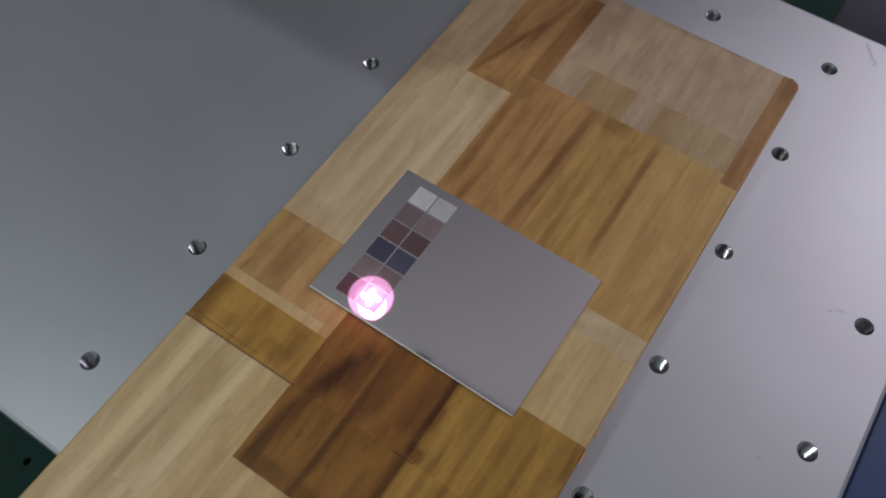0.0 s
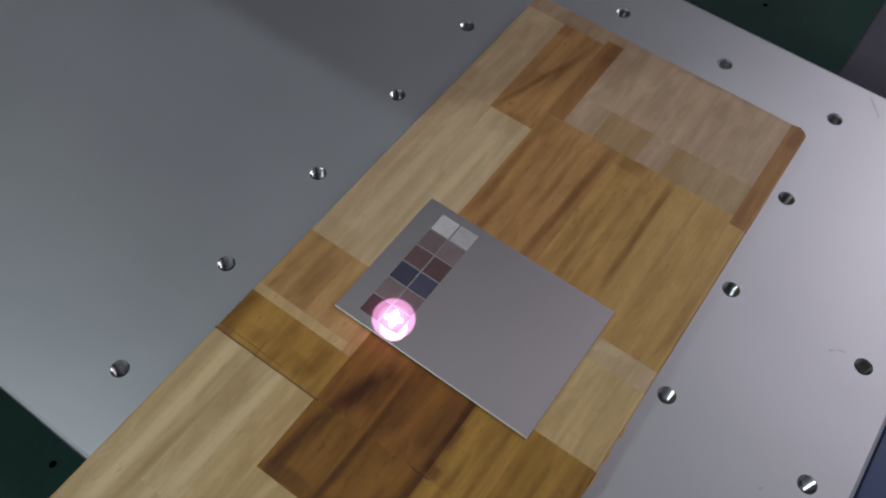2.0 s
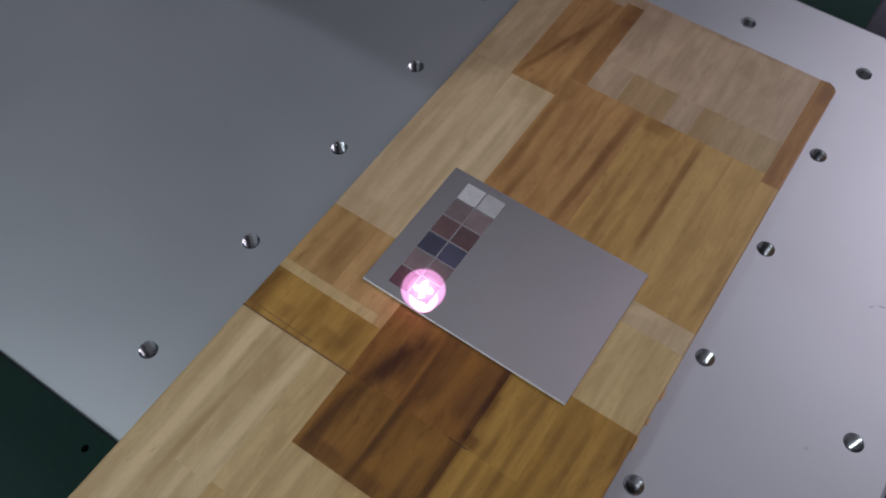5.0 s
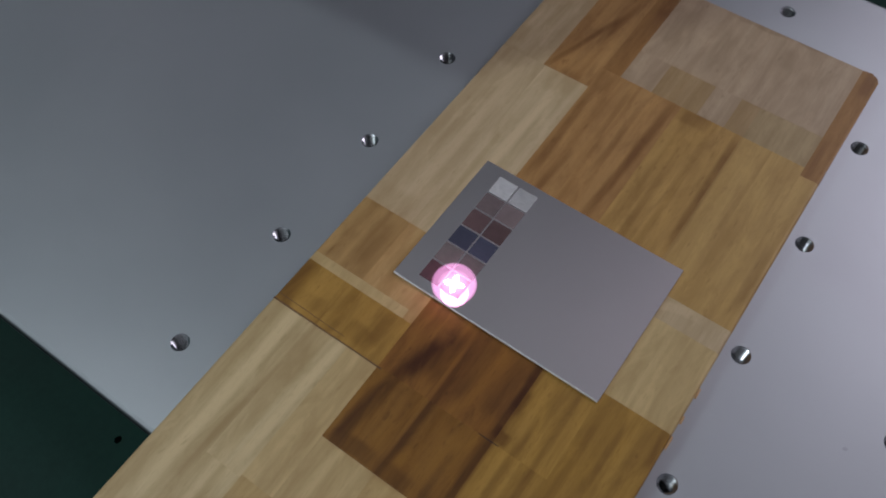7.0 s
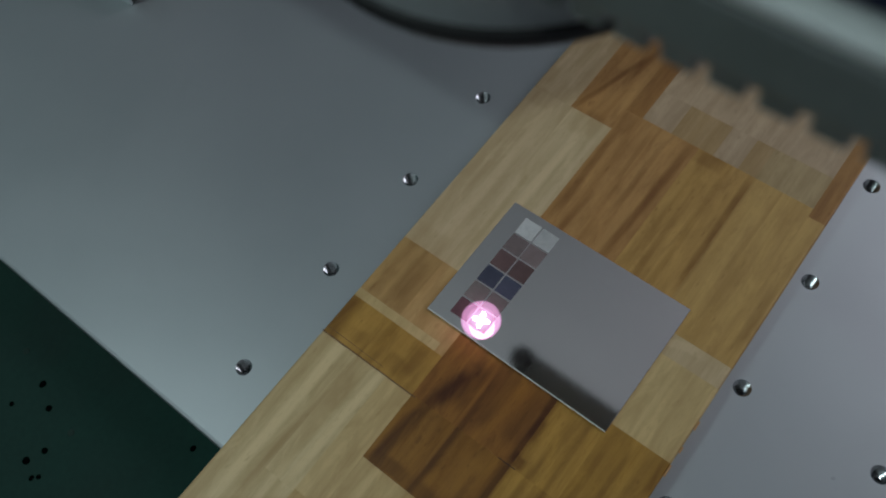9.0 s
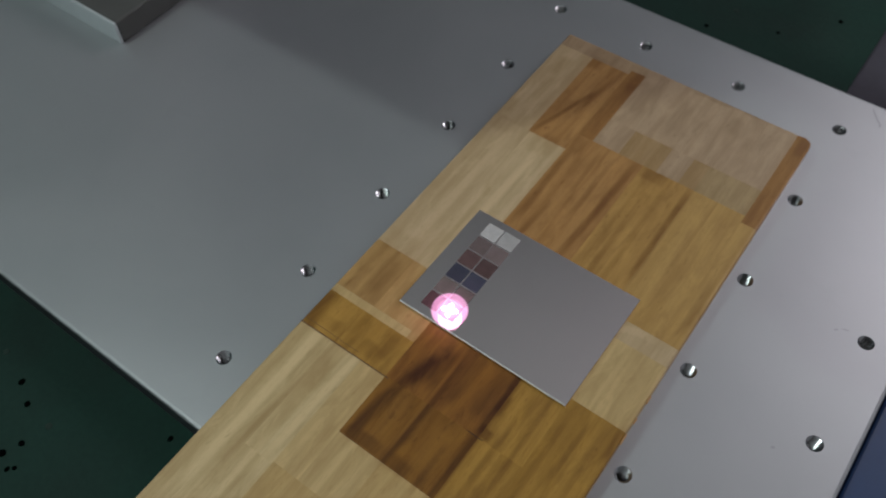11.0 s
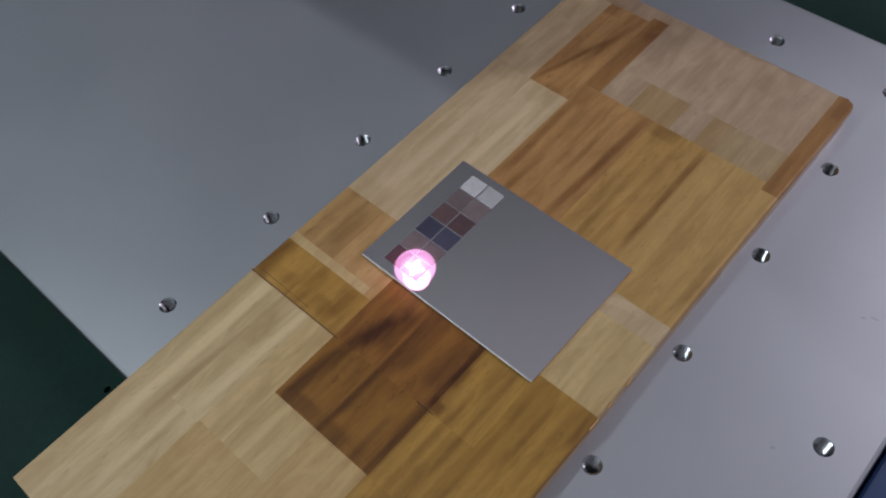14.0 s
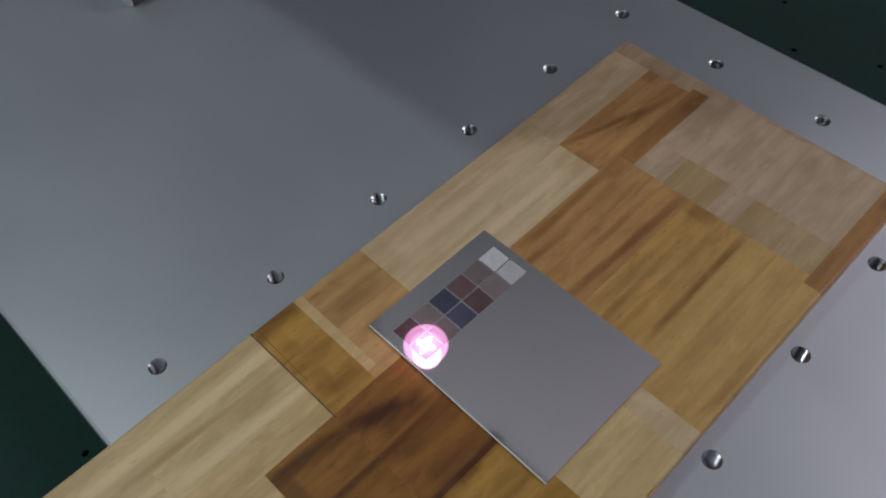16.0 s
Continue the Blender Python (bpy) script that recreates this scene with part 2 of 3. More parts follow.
        amount = n.mix(1.0, strip, fray, "MULTIPLY")
        col = n.mix(amount, col, streak if depth > 0 else pale)
    # small dark flecks and mineral specks
    flecks = n.noise(short, 0.55, 2, 0.5)
    col = n.mix(n.ramp(flecks, [(0.66, (0, 0, 0)), (0.78, (0.42,) * 3)]), col, streak)
    col = n.mix(n.ramp(pores, [(0.30, (0.30,) * 3), (0.43, (0, 0, 0))]), col, deep)
    n.bump(n.mix(0.5, lines, pores), 0.3, 0.0003)
    rg = n.ramp(figure, [(0.3, (rough * 0.85,) * 3), (0.7, (rough * 1.25,) * 3)])
    return n.set(Base_Color=col, Roughness=rg, Specular_IOR_Level=0.3)


CHIP = plain("fresh_splinter", (0.62, 0.36, 0.16), 0.5)
PITCH_DARK = plain("dark_resin", (0.045, 0.020, 0.009), 0.7, spread=0.4, scale=900)
GLUE = plain("dark_glue", (0.17, 0.085, 0.032), 0.7, spread=0.4, scale=900)


def plate_metal():
    n = Nodes("bead_blasted_aluminium")
    v = n.mapped()
    fine = n.noise(v, 2600, 2, 0.6)
    blot = n.noise(v, 9, 4, 0.55, 0.3)
    stain = n.noise(v, 40, 5, 0.65, 0.5)
    col = n.ramp(blot, [(0.3, (0.44, 0.455, 0.465)), (0.7, (0.495, 0.505, 0.515))])
    col = n.mix(n.ramp(stain, [(0.6, (0, 0, 0)), (0.82, (0.22,) * 3)]), col, (0.40, 0.40, 0.41))
    n.bump(fine, 0.12, 0.0002)
    rg = n.ramp(blot, [(0.3, (0.43,) * 3), (0.7, (0.48,) * 3)])
    return n.set(Base_Color=col, Roughness=rg, Metallic=0.74)


def card_metal():
    n = Nodes("polished_steel")
    v = n.mapped((1, 0.03, 1))
    brush = n.noise(v, 2200, 3, 0.6)
    cloud = n.noise(n.mapped(), 30, 4)
    n.bump(brush, 0.03, 0.0001)
    col = n.ramp(cloud, [(0.3, (0.84, 0.785, 0.78)), (0.7, (0.87, 0.81, 0.805))])
    rg = n.ramp(brush, [(0.3, (0.05,) * 3), (0.7, (0.09,) * 3)])
    return n.set(Base_Color=col, Roughness=rg, Metallic=1.0)


def etched(name, colour, metal=0.55, rough=0.38):
    n = Nodes(name)
    v = n.mapped((1, 1, 1), scatter=True)
    hatch = n.noise(n.mapped((0.15, 1, 1), scatter=True), 3500, 2)
    cloud = n.noise(v, 220, 4)
    low, high = tuple(c * 0.82 for c in colour), tuple(min(1, c * 1.15) for c in colour)
    col = n.mix(0.4, n.ramp(cloud, [(0.3, low), (0.7, high)]), n.ramp(hatch, [(0.35, low), (0.65, high)]))
    n.bump(hatch, 0.15, 0.0001)
    return n.set(Base_Color=col, Roughness=rough, Metallic=metal)


PLATE = plate_metal()
BORE = plain("tapped_aluminium", (0.42, 0.42, 0.43), 0.2, 1.0, 0.1, 300)
# shade and the mat's dark reflection are put into this side colour
SHADED_SIDE = plain("shaded_plate_side", (0.06, 0.06, 0.07), 0.5, 0.6, 0.15, 60)
SINK = plain("bright_countersink", (0.44, 0.44, 0.45), 0.14, 1.0, 0.05, 300)
CARD = card_metal()
# paler and less metallic than the sheet: the edge's glint as colour
CARD_EDGE = plain("edge_glint_steel", (0.90, 0.88, 0.87), 0.45, 0.4, 0.05, 400)
MAT_GREEN = plain("green_cutting_mat", (0.014, 0.038, 0.029), 0.85, 0.0, 0.3, 60, 0.2)
PIT = plain("black_pit", (0.0015, 0.002, 0.002), 0.95, 0.0, 0.1, 60, 0.0)
FLECK = plain("pale_fleck", (0.022, 0.04, 0.032), 0.85, 0.0, 0.2, 60, 0.2)
TABLE = plain("grey_laminate", (0.075, 0.07, 0.085), 0.8, 0.0, 0.3, 12, 0.1)
BLUE = plain("blue_enamel", (0.012, 0.045, 0.135), 0.4, 0.0, 0.15, 50)
BLACK = plain("black_plastic", (0.02, 0.018, 0.018), 0.5, 0.0, 0.2, 60)
NAVY = plain("navy_enamel", (0.004, 0.005, 0.030), 0.6, 0.0, 0.15, 50, 0.25)
BARREL = plain("lens_barrel_metal", (0.50, 0.51, 0.50), 0.45, 0.4, 0.1, 80)
HOUSING = plain("grey_cast_metal", (0.25, 0.265, 0.25), 0.45, 0.4, 0.15, 80)
RIM = plain("bright_edge_metal", (0.74, 0.75, 0.72), 0.45, 0.2, 0.1, 120)
# the foot's lit front and shaded top and side as two colours
FOOT_LIT = plain("foot_lit_metal", (0.62, 0.66, 0.67), 0.42, 0.45, 0.1, 60)
FOOT_SHADED = plain("foot_shaded_metal", (0.085, 0.085, 0.08), 0.5, 0.1, 0.12, 60)
COLUMN = plain("column_paint", (0.32, 0.34, 0.36), 0.45, 0.1, 0.12, 30)
WALL = plain("wall_paint", (0.55, 0.56, 0.58), 0.85, 0.0, 0.06, 3)
# unseen walls kept dark to dim and cool the plate's reflections
TEAL = plain("wall_dimming_teal", (0.10, 0.15, 0.155), 0.8, 0.0, 0.08, 3)
# unseen ceiling kept pale to brighten what the card mirrors
CEILING = plain("ceiling_paint", (0.88, 0.855, 0.855), 0.9, 0.0, 0.05, 3)
FLOOR = plain("floor_concrete", (0.18, 0.18, 0.19), 0.7, 0.0, 0.2, 5)
SCRATCH = plain("grey_scratch", (0.40, 0.40, 0.42), 0.5, 0.7)


def glass():
    n = Nodes("coated_lens_glass")
    return n.set(Base_Color=(0.10, 0.05, 0.09), Roughness=0.03, Transmission_Weight=0.6, IOR=1.6)


def glowing(name, colour, strength, clear=False):
    mat = bpy.data.materials.new(name)
    mat.use_nodes = True
    tree = mat.node_tree
    tree.nodes.clear()
    out = tree.nodes.new("ShaderNodeOutputMaterial")
    emit = tree.nodes.new("ShaderNodeEmission")
    emit.inputs[0].default_value, emit.inputs[1].default_value = (*colour, 1), strength
    if clear:
        see, add = tree.nodes.new("ShaderNodeBsdfTransparent"), tree.nodes.new("ShaderNodeAddShader")
        tree.links.new(emit.outputs[0], add.inputs[0])
        tree.links.new(see.outputs[0], add.inputs[1])
        tree.links.new(add.outputs[0], out.inputs[0])
    else:
        tree.links.new(emit.outputs[0], out.inputs[0])
    return mat


GLASS = glass()
HOT = glowing("white_hot_plasma", (1.0, 0.86, 0.97), 9.0)
# glowing shells stand in for the lens glare disc round the spark
PINK_GLARE = glowing("pink_glare", (1.0, 0.42, 0.78), 0.20, clear=True)
PALE_GLARE = glowing("pale_glare", (1.0, 0.68, 0.91), 0.16, clear=True)

# ---------------------------------------------------------------- mesh helpers


def thing(name, label, category, at=(0, 0, 0), group="", kind=""):
    ob = new(name)
    ob.empty_display_size = 0.01
    ob.location = at
    return tagged(ob, label, category, group, kind)


def finish(bm, name, smooth=False):
    bmesh.ops.recalc_face_normals(bm, faces=bm.faces)
    mesh = bpy.data.meshes.new(name)
    bm.to_mesh(mesh)
    bm.free()
    if smooth:
        mesh.shade_smooth()
    return mesh


def part(name, bm, material, parent=None, label="", at=(0, 0, 0), smooth=False):
    mesh = bm if isinstance(bm, bpy.types.Mesh) else finish(bm, name, smooth)
    if not mesh.materials:
        mesh.materials.append(material)
    ob = new(name, mesh)
    ob.location = at
    if parent is not None:
        ob.parent = parent
    return tagged(ob, label) if label else ob


def block(x0, x1, y0, y1, z0, z1, bevel=0.0, steps=2):
    bm = bmesh.new()
    bmesh.ops.create_cube(bm, size=1)
    for v in bm.verts:
        v.co = ((x0 + x1) / 2 + v.co.x * (x1 - x0), (y0 + y1) / 2 + v.co.y * (y1 - y0), (z0 + z1) / 2 + v.co.z * (z1 - z0))
    if bevel:
        bmesh.ops.bevel(bm, geom=list(bm.edges), offset=bevel, segments=steps, profile=0.5, affect="EDGES")
    return bm


def lathe(profile, around=48):
    """A turned solid from (radius, z) pairs, open where a radius is not zero at the ends."""
    bm = bmesh.new()
    rings = []
    for r, z in profile:
        rings.append([bm.verts.new((r * math.cos(2 * math.pi * k / around), r * math.sin(2 * math.pi * k / around), z)) for k in range(around)] if r > 1e-9 else [bm.verts.new((0, 0, z))])
    for a, b in zip(rings, rings[1:]):
        for k in range(around):
            j = (k + 1) % around
            if len(a) == 1:
                bm.faces.new((a[0], b[k], b[j]))
            elif len(b) == 1:
                bm.faces.new((a[k], b[0], a[j]))
            else:
                bm.faces.new((a[k], b[k], b[j], a[j]))
    return bm


# ---------------------------------------------------------------- room
def room():
    x0, x1, y0, y1, z0, z1, d = -2.2, 2.2, -2.0, 2.2, -0.78, 2.25, 0.12
    tagged(part("floor", block(x0 - d, x1 + d, y0 - d, y1 + d, z0 - d, z0), FLOOR), "grey concrete workshop floor", "floor", kind="structure")
    tagged(part("ceiling", block(x0 - d, x1 + d, y0 - d, y1 + d, z1, z1 + d), CEILING), "white painted workshop ceiling", "ceiling", kind="structure")
    for name, box, paint in (("wall_west", (x0 - d, x0, y0, y1), TEAL), ("wall_east", (x1, x1 + d, y0, y1), WALL), ("wall_south", (x0 - d, x1 + d, y0 - d, y0), WALL)):
        tagged(part(name, block(*box, z0, z1), paint), "plain painted workshop wall", "wall", kind="structure")
    # the north wall has an opening for the assumed window
    wx0, wx1, wz0, wz1 = 0.35, 1.55, 1.05, 2.15
    bm = bmesh.new()
    for bx in ((x0 - d, wx0, z0, z1), (wx1, x1 + d, z0, z1), (wx0, wx1, z0, wz0), (wx0, wx1, wz1, z1)):
        piece = finish(block(bx[0], bx[1], y1, y1 + d, bx[2], bx[3]), "piece")
        bm.from_mesh(piece)
        bpy.data.meshes.remove(piece)
    tagged(part("wall_north", bm, TEAL), "painted workshop wall with a window opening", "wall", kind="structure")
    win = thing("assumed_window", "assumed white framed window, out of view", "window", (0, 0, 0), kind="structure")
    for bx in ((wx0, wx0 + 0.04, wz0, wz1), (wx1 - 0.04, wx1, wz0, wz1), (wx0 + 0.04, wx1 - 0.04, wz0, wz0 + 0.04), (wx0 + 0.04, wx1 - 0.04, wz1 - 0.04, wz1)):
        part("window_frame", block(bx[0], bx[1], y1 + 0.03, y1 + 0.08, bx[2], bx[3], 0.004), CEILING, win)
    lamp = thing("pendant_lamp", "assumed bare bulb on a black cord, out of view", "lamp", (LAMP_AT[0], LAMP_AT[1], z1))
    drop = z1 - LAMP_AT[2]
    part("ceiling_rose", lathe([(0, -0.025), (0.03, -0.022), (0.045, 0)], 24), CEILING, lamp)
    part("cord", lathe([(0, 0), (0.003, 0), (0.003, -drop + 0.15), (0, -drop + 0.15)], 10), BLACK, lamp)
    part("socket", lathe([(0, -drop + 0.15), (0.018, -drop + 0.145), (0.02, -drop + 0.085), (0, -drop + 0.083)], 20), BLACK, lamp)


room()


def work_table():
    table = thing("work_table", "grey laminate work table under the machine", "table", (0, 0, -0.021))
    part("tabletop", block(-1.0, 0.8, -0.55, 0.75, -0.03, 0, 0.003), TABLE, table)
    for x in (-0.93, 0.73):
        for y in (-0.48, 0.68):
            part("leg", block(x - 0.025, x + 0.025, y - 0.025, y + 0.025, -0.759, -0.03, 0.003), BLACK, table)


work_table()


def green_mat():
    mat = thing("cutting_mat", "dark green cutting mat with small black pits", "mat", (0, 0, -0.021))
    part("mat_sheet", block(-0.8, 0.142, -0.4, 0.62, 0, 0.003, 0.0008), MAT_GREEN, mat)
    spots = ((-61, -58, 1.7), (-49, -70, 1.6), (-52, -77, 1.9), (-45, -80, 1.5), (-43, -78, 1.2), (-71, -53, 2.0), (-2, -34, 1.7), (-75, -66, 1.3), (-96, -64, 1.4), (62, 302, 1.6), (96, 318, 1.5), (120, 345, 2.0), (40, 330, 1.5))
    for x, y, r in spots:
        dent = lathe([(0, 0.0001), (r * 0.00045, 0.00015), (r * 0.0006, 0.0003), (r * 0.0008, 0.0001)], 12)
        for v in dent.verts:
            v.co.x *= 1 + 0.2 * math.sin(7 * x)
        part("pit", dent, PIT, mat, at=(x / 1000, y / 1000, 0.003))
    for x, y in ((-46, -59), (-30, -92), (-39, -95), (-88, -48), (70, 322)):
        part("fleck", lathe([(0, 0.0004), (0.0011, 0.0003), (0.0015, 0)], 9), FLECK, mat, at=(x / 1000, y / 1000, 0.003))


green_mat()

rail = thing("blue_rail", "blue enamelled metal rail beside the plate", "rail", (0, 0, -0.021))
part("rail_bar", block(0.2155, 0.2315, -0.32, 0.30, 0, 0.013, 0.0012), BLUE, rail)
# plain block that fills the dark area past the rail
case = thing("dark_block", "flat dark block beside the blue rail", "case", (0, 0, -0.021))
part("block_body", block(0.234, 0.40, -0.32, 0.30, 0, 0.008, 0.002), BLACK, case)

# ---------------------------------------------------------------- work plate
PITCH, HOLE_R, BORE_R = 0.05, 0.0032, 0.0030
X0, X1, Y0, Y1, THICK = -0.62, 0.214, -0.0272, 0.2755, 0.018


def work_plate():
    """The slab: its top and underside are pierced by five columns of six holes."""
    plate = thing("work_plate", "satin aluminium work plate with rows of threaded holes", "plate", (0, 0, 0))
    bm = bmesh.new()
    c = 0.0016
    outer = []
    for inset, z in ((c, 0.0), (0.3 * c, -0.32 * c), (0, -c), (0, -THICK + c), (c, -THICK)):
        outer.append([bm.verts.new((x, y, z)) for x, y in ((X0 + inset, Y0 + inset), (X1 - inset, Y0 + inset), (X1 - inset, Y1 - inset), (X0 + inset, Y1 - inset))])
    for a, b in zip(outer, outer[1:]):
        for k in range(4):
            bm.faces.new((a[k], a[(k + 1) % 4], b[(k + 1) % 4], b[k]))
    bm.edges.ensure_lookup_table()
    for level, z in ((0, 0.0), (4, -THICK)):
        ring = outer[level]
        edges = [bm.edges.get((ring[k], ring[(k + 1) % 4])) for k in range(4)]
        for i in range(5):
            for j in range(6):
                circle = [bm.verts.new((PITCH * i + HOLE_R * math.cos(2 * math.pi * k / 24), PITCH * j + HOLE_R * math.sin(2 * math.pi * k / 24), z)) for k in range(24)]
                edges += [bm.edges.new((circle[k], circle[(k + 1) % 24])) for k in range(24)]
        bmesh.ops.triangle_fill(bm, edges=edges, use_beauty=True, normal=(0, 0, 1 if level == 0 else -1))
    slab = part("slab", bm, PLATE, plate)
    # upright sides get the darkened colour by their facing
    slab.data.materials.append(SHADED_SIDE)
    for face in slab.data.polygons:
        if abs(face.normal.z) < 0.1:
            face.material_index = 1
    # countersink, thread ridges and plain end of a bore
    sink = finish(lathe([(HOLE_R, 0.0), (BORE_R, -0.0002)], 40), "countersink", True)
    profile = [(BORE_R, -0.0002)]
    z = -0.0002
    while z > -THICK + 0.0012:
        profile += [(BORE_R - 0.0006, z - 0.00035), (BORE_R - 0.0006, z - 0.00055), (BORE_R, z - 0.0009), (BORE_R, z - 0.001)]
        z -= 0.001
    profile += [(HOLE_R, -THICK)]
    bore = finish(lathe(profile, 48), "threaded_hole")
    for i in range(5):
        for j in range(6):
            hole = part("threaded_hole", bore, BORE, plate, at=(PITCH * i, PITCH * j, 0))
            part("countersink", sink, SINK, hole)
    # small scars on the plate
    for x, y, w, d, turn in ((188.5, 90, 1.6, 1.3, 20), (191.5, 151, 2.8, 0.9, 8), (188.5, 149, 1.8, 1.0, 30)):
        scar = lathe([(0, 0.00006), (0.0003, 0.00006), (0.0005, 0.00002)], 11)
        for k, v in enumerate(scar.verts):
            v.co.x *= w * (1 + 0.2 * math.sin(5 * k))
            v.co.y *= d * (1 + 0.2 * math.cos(3 * k))
        ob = part("scar", scar, SCRATCH, plate, at=(x / 1000, y / 1000, 0.0))
        ob.rotation_euler.z = radians(turn)
    curl = bmesh.new()
    pts = [(0.158, 0.2712), (0.1588, 0.2695), (0.1606, 0.2672), (0.1618, 0.2655), (0.1640, 0.2632), (0.1642, 0.2615)]
    left = [curl.verts.new((x - 0.0004, y, 0.0001)) for x, y in pts]
    right = [curl.verts.new((x + 0.0004, y + 0.0003, 0.0001)) for x, y in pts]
    for k in range(len(pts) - 1):
        curl.faces.new((left[k], left[k + 1], right[k + 1], right[k]))
    part("scratch", curl, SCRATCH, plate)


work_plate()

# ---------------------------------------------------------------- wooden board
BOARD_TOP = 0.0095
# staves: x0, x1, y0, y1 in millimetres, kind of wood
FAR_STAVES = (
    (18.6, 37, 161, 218, "PALE"), (37, 56.5, 161, 218, "AMBER"), (56.5, 64, 161, 221, "BROWN"), (18.6, 56.5, 218, 227, "UMBER"), (56.5, 64, 221, 227, "UMBER"),
    (64, 100, 188, 227, "GREYED"), (100, 137, 188, 227, "GREYED"), (64, 77, 172, 188, "GREYED"), (77, 95.5, 172, 188, "MOSS"),
    (95.5, 106, 172, 188, "GREYED"), (106, 113.5, 172, 188, "MOSS"), (113.5, 137, 172, 188, "DUN"), (137, 144, 168, 227, "RUST"),
)
MIDDLE_STAVES = (
    (18.6, 38, 75, 161, "PALE"), (38, 56.5, 75, 161, "IVORY"),
    (56.5, 72, 100, 172, "AMBER"), (72, 89.5, 100, 172, "AMBER"), (89.5, 102, 100, 172, "BRASS"), (102, 113.5, 100, 172, "BRASS"),
    (113.5, 125, 100, 172, "HONEY"), (125, 137, 100, 172, "HONEY"), (137, 144, 100, 168, "HONEY"),
    (121, 144, 91, 100, "PALE"), (121, 144, 60, 91, "STRAW"),
    (18.6, 38, 48.6, 75, "TAN"), (38, 57, 48.6, 75, "WHEAT"), (57, 121, 60, 100, "GOLD"),
)
NEAR_STAVES = (
    (18.6, 36, 27.6, 45, "GOLD"), (36, 60.5, 27.6, 45, "GOLD"), (18.6, 57, 45, 48.6, "STRAW"), (57, 60.5, 45, 60, "WHEAT"),
    (60.5, 79.5, 28, 60, "MAHOGANY"), (79.5, 102.5, 28, 60, "MAHOGANY"), (60.5, 79.5, 1, 28, "DARK"), (79.5, 102.5, 1, 28, "DARK"),
    (102.5, 121, 28, 60, "GOLD"), (102.5, 121, 1, 28, "GOLD"), (121, 144, -71, 60, "GOLD"), (102, 121, -71, 1, "GOLD"),
    (18.6, 36, -71, 27.6, "CREAM"), (36, 49, -22, 27.6, "CREAM"), (36, 49, -71, -22, "CREAM"), (49, 60.5, -21, 27.6, "STRAW"),
    (60.5, 80, -21, 1, "STRAW"), (49, 80, -71, -21, "SAND"), (80, 102, -71, 1, "SAND"),
)


def rounded(x0, x1, y0, y1, z0, z1, radius):
    """A block whose corner at x1, y1 is worn round."""
    ring = [(x0, y0), (x1, y0)]
    ring += [(x1 - radius + radius * math.cos(a), y1 - radius + radius * math.sin(a)) for a in (0, 0.26, 0.52, 0.79, 1.05, 1.31, 1.57)]
    ring += [(x0, y1)]
    bm = bmesh.new()
    low, high = [bm.verts.new((x, y, z0)) for x, y in ring], [bm.verts.new((x, y, z1)) for x, y in ring]
    bm.faces.new(low[::-1])
    bm.faces.new(high)
    for k in range(len(ring)):
        j = (k + 1) % len(ring)
        bm.faces.new((low[k], low[j], high[j], high[k]))
    return bm


def wood_board():
    board = thing("wooden_board", "glued rubberwood board of cream and brown staves on the plate", "board", (0, 0, 0))
    part("core", rounded(0.0189, 0.1437, -0.0707, 0.2267, 0.0, BOARD_TOP - 0.0035, 0.0035), wood("EDGE", (0, 0, 0, 0), 1), board)
    rng = random.Random(4)
    for k, (x0, x1, y0, y1, kind) in enumerate(FAR_STAVES + MIDDLE_STAVES + NEAR_STAVES):
        w, d = (x1 - x0) / 1000, (y1 - y0) / 1000
        if kind == "RUST":
            bm = rounded(-w / 2, w / 2, -d / 2, d / 2, -0.0035, 0, 0.0035)
        else:
            bm = block(-w / 2, w / 2, -d / 2, d / 2, -0.0035, 0)
        # the board's own long edges and ends are worn round
        outer = []
        for e in bm.edges:
            a, b = e.verts[0].co, e.verts[1].co
            if min(a.z, b.z) < -0.0001:
                continue
            low, high = (x0 == 18.6 and max(a.x, b.x) < -w / 2 + 1e-6), (x1 == 144 and min(a.x, b.x) > w / 2 - 0.0036)
            far_end = y1 == 227 and min(a.y, b.y) > d / 2 - 0.0036
            if low or high or far_end:
                outer.append(e)
        if outer:
            bmesh.ops.bevel(bm, geom=outer, offset=0.0012 if x1 == 144 and kind != "RUST" else 0.0009, segments=3, profile=0.5, affect="EDGES")
        part("stave", bm, wood(kind, (x0, x1, y0, y1), 10 + k), board, at=((x0 + x1) / 2000, (y0 + y1) / 2000, BOARD_TOP + rng.uniform(-0.00002, 0.00002)))
    # open glue lines
    for x0, x1, y0, y1 in ((18.7, 30, 27.1, 27.7), (30, 45, 27.2, 27.75), (45, 62, 27.3, 27.8), (19.5, 33, 29.55, 29.8), (33, 46, 29.45, 29.65)):
        part("crack", block(x0 / 1000, x1 / 1000, y0 / 1000, y1 / 1000, BOARD_TOP - 0.0005, BOARD_TOP + 0.00005), GLUE, board)

    part("crack", block(0.0975, 0.1045, 0.0279, 0.0282, BOARD_TOP - 0.0005, BOARD_TOP + 0.00005), PITCH_DARK, board)
    # splinters lifted along one long edge
    for y, length in ((57.5, 4.5), (66.0, 2.5), (76.0, 3.5)):
        chip = block(-0.0003, 0.0003, -length / 2000, length / 2000, -0.0012, 0.0001, 0.0002, 1)
        part("splinter", chip, CHIP, board, "pale orange splinter", at=(0.1443, y / 1000, BOARD_TOP))


wood_board()

# ---------------------------------------------------------------- steel card
CARD_TOP = BOARD_TOP + 0.0009


